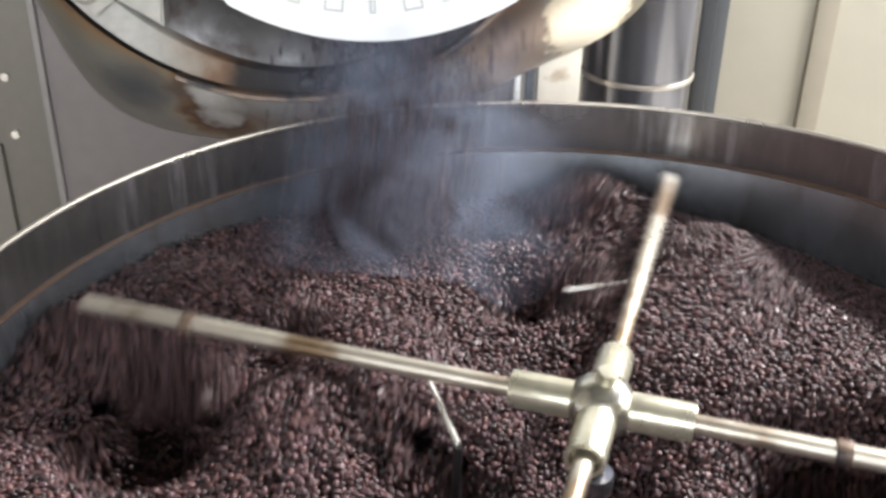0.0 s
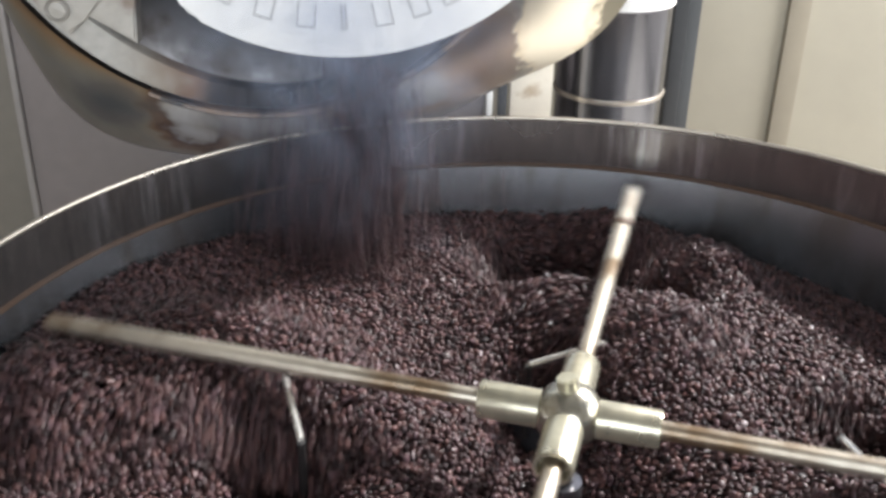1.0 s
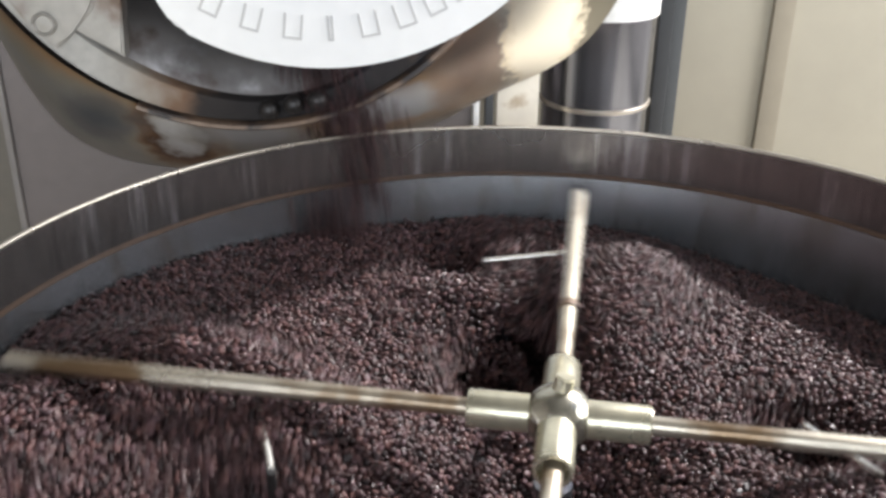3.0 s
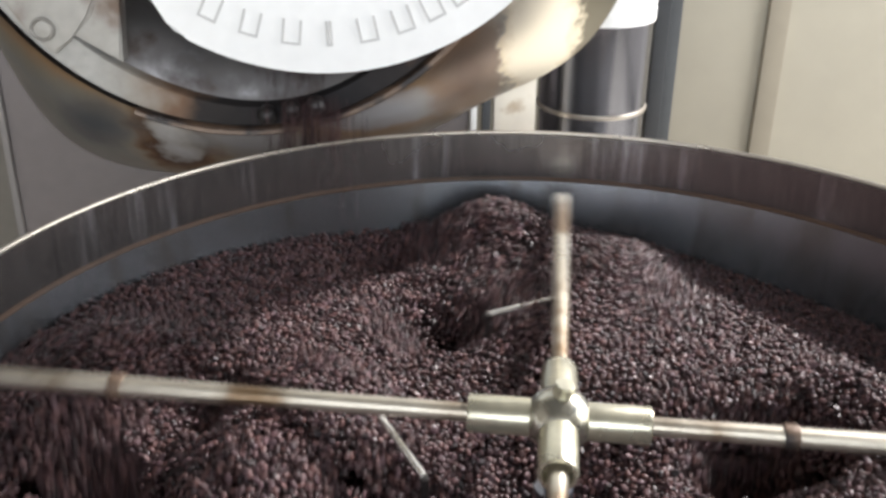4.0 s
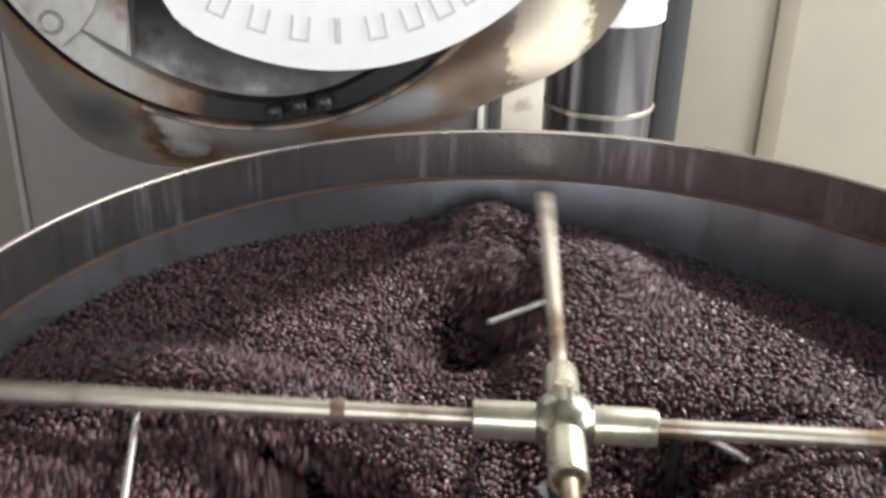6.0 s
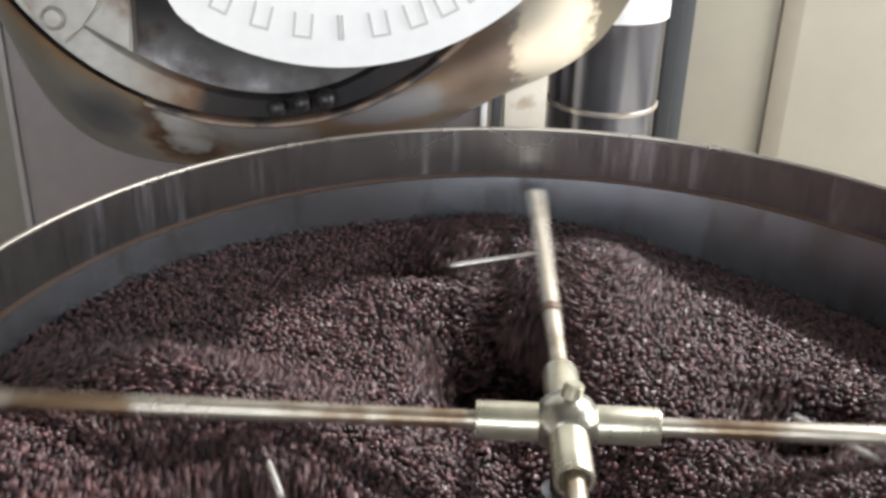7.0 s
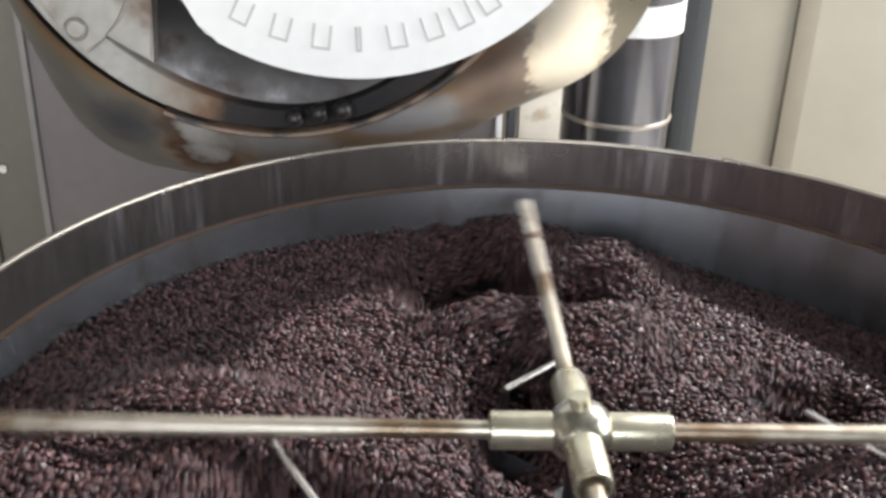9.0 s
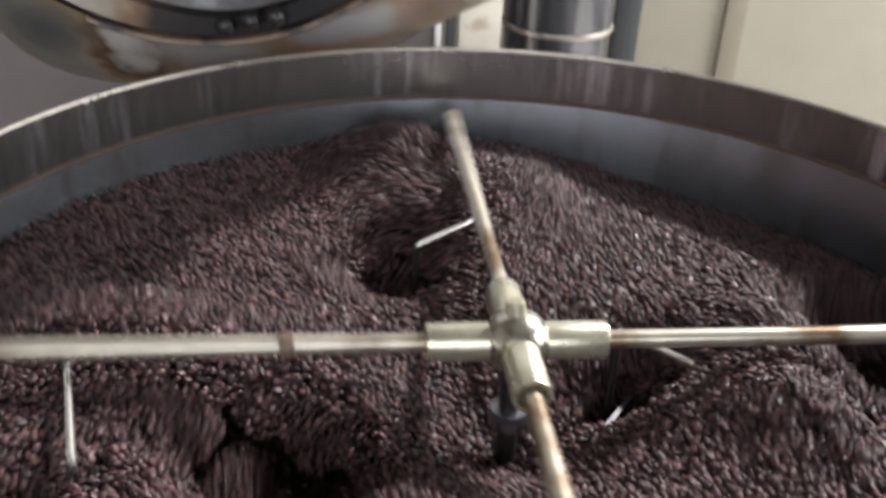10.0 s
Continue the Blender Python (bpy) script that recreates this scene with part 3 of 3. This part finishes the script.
def bean(bm, at, size=1.0, rings=4, sides=8):
    """A flat-bellied oval bean with a crease."""
    rows = []
    for i in range(1, rings):
        u = math.pi * i / rings
        row = []
        for j in range(sides):
            v = 2 * math.pi * j / sides
            x, y, z = -math.cos(u) * 0.0056, math.sin(u) * math.cos(v) * 0.0040, math.sin(u) * math.sin(v)
            z = z * 0.0034 if z > 0 else z * 0.0016
            if j == sides * 3 // 4:
                z += 0.0012
            row.append(bm.verts.new(at @ Vector((x * size, y * size, z * size))))
        rows.append(row)
    a, b = bm.verts.new(at @ Vector((-0.0058 * size, 0, 0))), bm.verts.new(at @ Vector((0.0058 * size, 0, 0)))
    for j in range(sides):
        k = (j + 1) % sides
        bm.faces.new((a, rows[0][k], rows[0][j]))
        bm.faces.new((b, rows[-1][j], rows[-1][k]))
        for p, q in zip(rows, rows[1:]):
            bm.faces.new((p[j], p[k], q[k], q[j]))


def any_turn(rng, tip=0.6):
    return Euler((rng.uniform(-tip, tip) + (math.pi if rng.random() < 0.35 else 0), rng.uniform(-tip, tip), rng.uniform(0, 6.283))).to_matrix().to_4x4()


def bean_mesh(name, places, seed, big=1.0, low=(3, 6)):
    """Many beans in one mesh: (place, how far they tip, whether they lie on top)."""
    rng, bm = random.Random(seed), bmesh.new()
    for p, tip, top in places:
        bean(bm, Matrix.Translation(p) @ any_turn(rng, tip), big * rng.uniform(0.60, 0.82), *((4, 8) if top else low))
    me = bpy.data.meshes.new(name)
    bm.to_mesh(me)
    bm.free()
    me.materials.append(BEAN)
    me.shade_smooth()
    return me


SPACING = 0.038


def clump_places(seed):
    """Beans spread over one patch of the heap: a close top layer on a looser one."""
    rng, out = random.Random(seed), []
    for layer, (depth, tries, gap) in enumerate(((0.0, 1250, 0.0046), (-0.0042, 520, 0.0056), (-0.009, 300, 0.0066))):
        kept = []
        for _ in range(tries):
            x, y = rng.uniform(-1, 1) * SPACING * 0.8, rng.uniform(-1, 1) * SPACING * 0.8
            if math.hypot(x, y) > SPACING * 0.78 or any((x - a) ** 2 + (y - b) ** 2 < gap ** 2 for a, b in kept):
                continue
            kept.append((x, y))
            out.append(((x, y, depth + rng.uniform(-0.0025, 0.0025) - 2.0 * (x * x + y * y)), 0.7, layer == 0))
    return out


CLUMPS = [bean_mesh("bean_clump", clump_places(40 + i), 70 + i) for i in range(6)]
# what the blades leave behind each arm: (radius, lag in degrees, height, spread along r, spread along the lag in metres)
WAVES = [
    [(0.44, 9, 0.010, 0.055, 0.075), (0.187, 17, -0.115, 0.064, 0.054), (0.40, 21, -0.036, 0.048, 0.046), (0.30, 27, 0.018, 0.05, 0.06), (0.31, -11, 0.032, 0.10, 0.055)],
    [(0.435, 11, 0.047, 0.056, 0.086), (0.230, 22, -0.054, 0.056, 0.046), (0.440, 18, -0.030, 0.042, 0.055), (0.32, 9, 0.022, 0.05, 0.06), (0.31, -11, 0.032, 0.10, 0.055)],
    [(0.470, 2, 0.014, 0.05, 0.06), (0.372, 11, -0.122, 0.062, 0.060), (0.120, 22, -0.066, 0.050, 0.042), (0.25, 12, 0.026, 0.06, 0.07), (0.315, -9, -0.046, 0.048, 0.046), (0.22, -17, 0.026, 0.06, 0.045), (0.41, -14, 0.022, 0.05, 0.05)],
    [(0.435, 11, 0.050, 0.058, 0.088), (0.265, 26, -0.050, 0.054, 0.046), (0.43, 26, -0.030, 0.050, 0.060), (0.22, 8, 0.014, 0.05, 0.05), (0.33, -11, 0.036, 0.10, 0.055)],
]


def height(x, y, turned):
    """The heap's height at a place when the agitator's first arm stands at that angle."""
    r, a = math.hypot(x, y), math.degrees(math.atan2(y, x))
    z = LEVEL + 0.006 * math.sin(7 * x + 2) * math.cos(8 * y) + 0.003 * min(1.0, (r / 0.5) ** 4)
    # lower along the wall by the sunny window, fuller below the roaster
    outer = min(1.0, max(0.0, (r - 0.28) / 0.2)) ** 1.5
    z += outer * (0.005 * math.exp(-((a - 135) / 45) ** 2) - 0.046 * math.exp(-((a - 46) / 42) ** 2))
    for k, waves in enumerate(WAVES):
        lag = (a - (turned - 90 * k) + 180) % 360 - 180
        z += 0.016 * math.exp(-((lag + 6) / 22) ** 2) * min(1, r / 0.2)
        for r0, l0, up, sr, sl in waves:
            along = radians((lag - l0 + 180) % 360 - 180) * max(r, 0.05)
            z += up * math.exp(-((r - r0) / sr) ** 2 - (along / sl) ** 2)
    z -= 0.078 * math.exp(-(r / 0.09) ** 2)
    return max(z, FLOOR_Z + 0.035)


def pushed(x, y, turned):
    """Where the passing arms shove a patch, a little ahead in their sense of turning."""
    r, a = math.hypot(x, y), math.degrees(math.atan2(y, x))
    go = 0.0
    for k in range(4):
        lag = (a - (turned - 90 * k) + 180) % 360 - 180
        go += 0.032 * math.exp(-((lag - 2) / 12) ** 2) * min(1.0, r / 0.25)
    a = radians(a) - go / max(r, 0.05)
    return r * math.cos(a), r * math.sin(a)


def patch_centres():
    out, row = [], 0
    y = -0.13
    while y < TRAY_R:
        x = -0.51 + (SPACING / 2 if row % 2 else 0)
        while x < TRAY_R:
            r = math.hypot(x, y)
            if r < TRAY_R - 0.002:
                keep = min(r, TRAY_R - 0.033) / max(r, 1e-6)
                out.append((x * keep, y * keep))
            x += SPACING
        y += SPACING * 0.866
        row += 1
    return out


PATCHES = patch_centres()
patch_objects = []
for i, (x, y) in enumerate(PATCHES):
    ob = new("bean_clump", CLUMPS[i % 6])
    ob.parent = beans
    patch_objects.append((ob, x, y, (i * 137.5) % 360))


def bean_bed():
    """The low sheet under the moving heap, coloured dark for the shade between beans."""
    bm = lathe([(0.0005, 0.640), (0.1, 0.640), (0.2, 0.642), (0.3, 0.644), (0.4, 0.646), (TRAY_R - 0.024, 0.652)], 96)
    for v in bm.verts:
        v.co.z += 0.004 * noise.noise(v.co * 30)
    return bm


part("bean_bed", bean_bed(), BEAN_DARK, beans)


def low_beans():
    rng, bm = random.Random(8), bmesh.new()
    count = 0
    while count < 9000:
        x, y = rng.uniform(-0.5, 0.5), rng.uniform(-0.15, 0.5)
        if math.hypot(x, y) < TRAY_R - 0.028:
            bean(bm, Matrix.Translation((x, y, 0.650 + rng.uniform(-0.003, 0.004))) @ any_turn(rng), rng.uniform(0.62, 0.85), 3, 6)
            count += 1
    return bm


tagged(part("low_beans", low_beans(), BEAN, beans, smooth=False), kind="stuff")


def near_beans():
    """Beans on the side of the tray next to the operator."""
    rng, bm = random.Random(5), bmesh.new()
    for layer in range(2):
        count = 0
        while count < 3600:
            x, y = rng.uniform(-0.5, 0.5), rng.uniform(-0.5, -0.14)
            if math.hypot(x, y) < TRAY_R - 0.018:
                z = LEVEL + 0.004 - 0.008 * layer + rng.uniform(-0.003, 0.003)
                bean(bm, Matrix.Translation((x, y, z)) @ any_turn(rng), rng.uniform(0.85, 1.15), 3, 6)
                count += 1
    return bm


ob = part("near_beans", near_beans(), BEAN, beans, smooth=False)
tagged(ob, kind="stuff")


# ---- pouring beans ----
pour = thing("falling_beans", "stream of dark roasted beans pouring out of the roaster", "coffee beans", kind="stuff")


def spray_places(seed, count, wide, tall):
    rng = random.Random(seed)
    return [((rng.gauss(0, wide), rng.gauss(0, wide * 0.32), rng.uniform(-tall, tall)), 1.5, False) for _ in range(count)]


SPRAYS = [bean_mesh("bean_spray", spray_places(200 + i, 360, 0.044, 0.065), 210 + i, 1.15, (3, 4)) for i in range(4)]
DENSE = [bean_mesh("bean_spray", spray_places(260 + i, 360, 0.022, 0.065), 270 + i, 1.15, (3, 4)) for i in range(3)]
THIN = [bean_mesh("bean_spray", spray_places(230 + i, 430, 0.022, 0.06), 240 + i, 1.15, (3, 4)) for i in range(3)]
spray_objects = []
rng = random.Random(11)
start = -0.45
while start < 4.60:
    early, middle = start < 0.8, start < 2.12
    ob = new("bean_spray", rng.choice(SPRAYS if early else DENSE if middle else THIN))
    ob.parent = pour
    if early:
        lip, ahead, aside = rng.uniform(-0.05, 0.08), rng.uniform(0.9, 1.5), rng.uniform(-0.25, 0.40)
    elif middle:
        shift = 0.05 if start > 1.55 else 0.012
        lip, ahead, aside = shift + rng.uniform(-0.02, 0.03), rng.uniform(1.4, 2.1), rng.uniform(0.15, 0.55)
    else:
        lip, ahead, aside = rng.uniform(-0.02, 0.02), rng.uniform(0.45, 0.8), rng.uniform(-0.05, 0.3)
    spray_objects.append((ob, start, lip - 0.225, ahead, aside, rng.uniform(-12, 12)))
    start += 0.021 if early else 0.030 if middle else 0.06 if start < 3.0 else 0.11 if start < 4.05 else 0.06


def fall(since, lip, ahead, aside):
    """Where a handful of beans is, so many seconds after it leaves the drum."""
    inside, edge = Vector((-0.25, 0.60, 1.03)), Vector((lip, 0.500, 0.885))
    if since <= 0:
        return inside
    if since < 0.14:
        return inside.lerp(edge, (since / 0.14) ** 1.4)
    s = min(since - 0.14, 0.205)
    return edge + Vector((aside * s, -ahead * s, -0.45 * s - 4.9 * s * s))


# ---- smoke ----
def smoke_material():
    m = bpy.data.materials.new("thin_smoke")
    m.use_nodes = True
    n, l = m.node_tree.nodes, m.node_tree.links
    n.remove(n["Principled BSDF"])
    co = n.new("ShaderNodeTexCoord")
    scale = n.new("ShaderNodeVectorMath")
    scale.operation = "MULTIPLY"
    scale.inputs[1].default_value = (1 / 0.23, 0, 1 / 0.22)
    l.new(co.outputs["Object"], scale.inputs[0])
    far = n.new("ShaderNodeVectorMath")
    far.operation = "LENGTH"
    l.new(scale.outputs[0], far.inputs[0])
    soft = n.new("ShaderNodeMapRange")
    soft.interpolation_type = "SMOOTHERSTEP"
    soft.inputs["From Min"].default_value, soft.inputs["From Max"].default_value = 0.05, 0.98
    soft.inputs["To Min"].default_value, soft.inputs["To Max"].default_value = 1.0, 0.0
    l.new(far.outputs["Value"], soft.inputs["Value"])
    info = n.new("ShaderNodeObjectInfo")
    shift = n.new("ShaderNodeVectorMath")
    shift.operation = "MULTIPLY_ADD"
    l.new(info.outputs["Random"], shift.inputs[0])
    shift.inputs[1].default_value = (9, 9, 9)
    l.new(co.outputs["Object"], shift.inputs[2])
    curl = n.new("ShaderNodeTexNoise")
    curl.inputs["Scale"].default_value, curl.inputs["Detail"].default_value, curl.inputs["Distortion"].default_value = 9, 4, 1.2
    l.new(shift.outputs[0], curl.inputs["Vector"])
    thick = n.new("ShaderNodeMapRange")
    thick.inputs["From Min"].default_value, thick.inputs["From Max"].default_value = 0.30, 0.72
    thick.inputs["To Min"].default_value, thick.inputs["To Max"].default_value = 0.0, 0.28
    l.new(curl.outputs["Fac"], thick.inputs["Value"])
    amount = n.new("ShaderNodeMath")
    amount.operation = "MULTIPLY"
    l.new(soft.outputs[0], amount.inputs[0])
    l.new(thick.outputs[0], amount.inputs[1])
    clear, white, thru = n.new("ShaderNodeBsdfTransparent"), n.new("ShaderNodeBsdfDiffuse"), n.new("ShaderNodeBsdfTranslucent")
    for sh in (white, thru):
        sh.inputs["Color"].default_value = (0.47, 0.55, 0.72, 1)
    haze, out = n.new("ShaderNodeMixShader"), n.new("ShaderNodeMixShader")
    l.new(white.outputs[0], haze.inputs[1])
    l.new(thru.outputs[0], haze.inputs[2])
    l.new(amount.outputs[0], out.inputs["Fac"])
    l.new(clear.outputs[0], out.inputs[1])
    l.new(haze.outputs[0], out.inputs[2])
    l.new(out.outputs[0], n["Material Output"].inputs["Surface"])
    return m


SMOKE = smoke_material()
smoke = thing("smoke", "thin bluish smoke rising from the hot beans", "smoke", kind="stuff")


def wisp_mesh(seed):
    """A softly rumpled veil of smoke."""
    bm = bmesh.new()
    bmesh.ops.create_grid(bm, x_segments=22, y_segments=22, size=0.235)
    bmesh.ops.delete(bm, geom=[v for v in bm.verts if v.co.length > 0.236], context="VERTS")
    for v in bm.verts:
        x, z = v.co.x, v.co.y
        v.co = Vector((x, 0.015 * noise.noise(Vector((x * 6 + seed, z * 6, 0))), z))
    me = bpy.data.meshes.new("wisp")
    bm.to_mesh(me)
    bm.free()
    me.materials.append(SMOKE)
    me.shade_smooth()
    return me


# start of rise, place, metres a second
WISPS = [(-1, -0.22, 0.395, 0.86, 0.16), (-1, -0.14, 0.39, 0.83, 0.17), (-1, -0.22, 0.27, 0.79, 0.16), (0.4, -0.18, 0.37, 0.50, 0.20)]
wisp_objects = []
for i, (begin, x, y, z, speed) in enumerate(WISPS):
    ob = new("wisp", wisp_mesh(i * 3.7))
    ob.parent = smoke
    wisp_objects.append((ob, begin, x, y, z, speed))


# ---- motion of the parts ----
def motions():
    steps = [i / 10 for i in range(101)]
    walk(agitator, [(t, pose(0, 0, HUB_Z, 0, 0, turn_at(t))) for t in [i / 4 for i in range(41)]])
    for ob, x, y, spin in patch_objects:
        rows = []
        for t in steps:
            turned = turn_at(t)
            px, py = pushed(x, y, turned)
            z = height(px, py, turned)
            dx = (height(px + 0.012, py, turned) - height(px - 0.012, py, turned)) / 0.024
            dy = (height(px, py + 0.012, turned) - height(px, py - 0.012, turned)) / 0.024
            tilt = Vector((0, 0, 1)).rotation_difference(Vector((-dx, -dy, 1)).normalized()).to_matrix().to_4x4()
            rows.append((t, Matrix.Translation((px, py, z)) @ tilt @ Matrix.Rotation(radians(spin), 4, "Z")))
        walk(ob, rows)
    for ob, begin, lip, ahead, aside, spin in spray_objects:
        times = sorted({0.0, 10.0} | {min(max(round(begin + d * 0.035, 3), 0.0), 10.0) for d in range(12)})
        walk(ob, [(t, Matrix.Translation(fall(t - begin, lip, ahead, aside)) @ Matrix.Rotation(radians(spin), 4, "Y")) for t in times])
    for ob, begin, x, y, z, speed in wisp_objects:
        rows = []
        for t in [i / 2 for i in range(21)]:
            since = max(0, t - max(begin, 0))
            up = speed * since + 0.02 * since * since
            rows.append((t, pose(x + 0.05 * math.sin(1.3 * t + x * 20), y + 0.008 * math.sin(t + z) - 0.5 * max(0, min(z + up, 1.4) - 0.95), min(z + up, 2.6), 0, 0, 4 * math.sin(0.8 * t + y * 30))))
        walk(ob, rows)


motions()
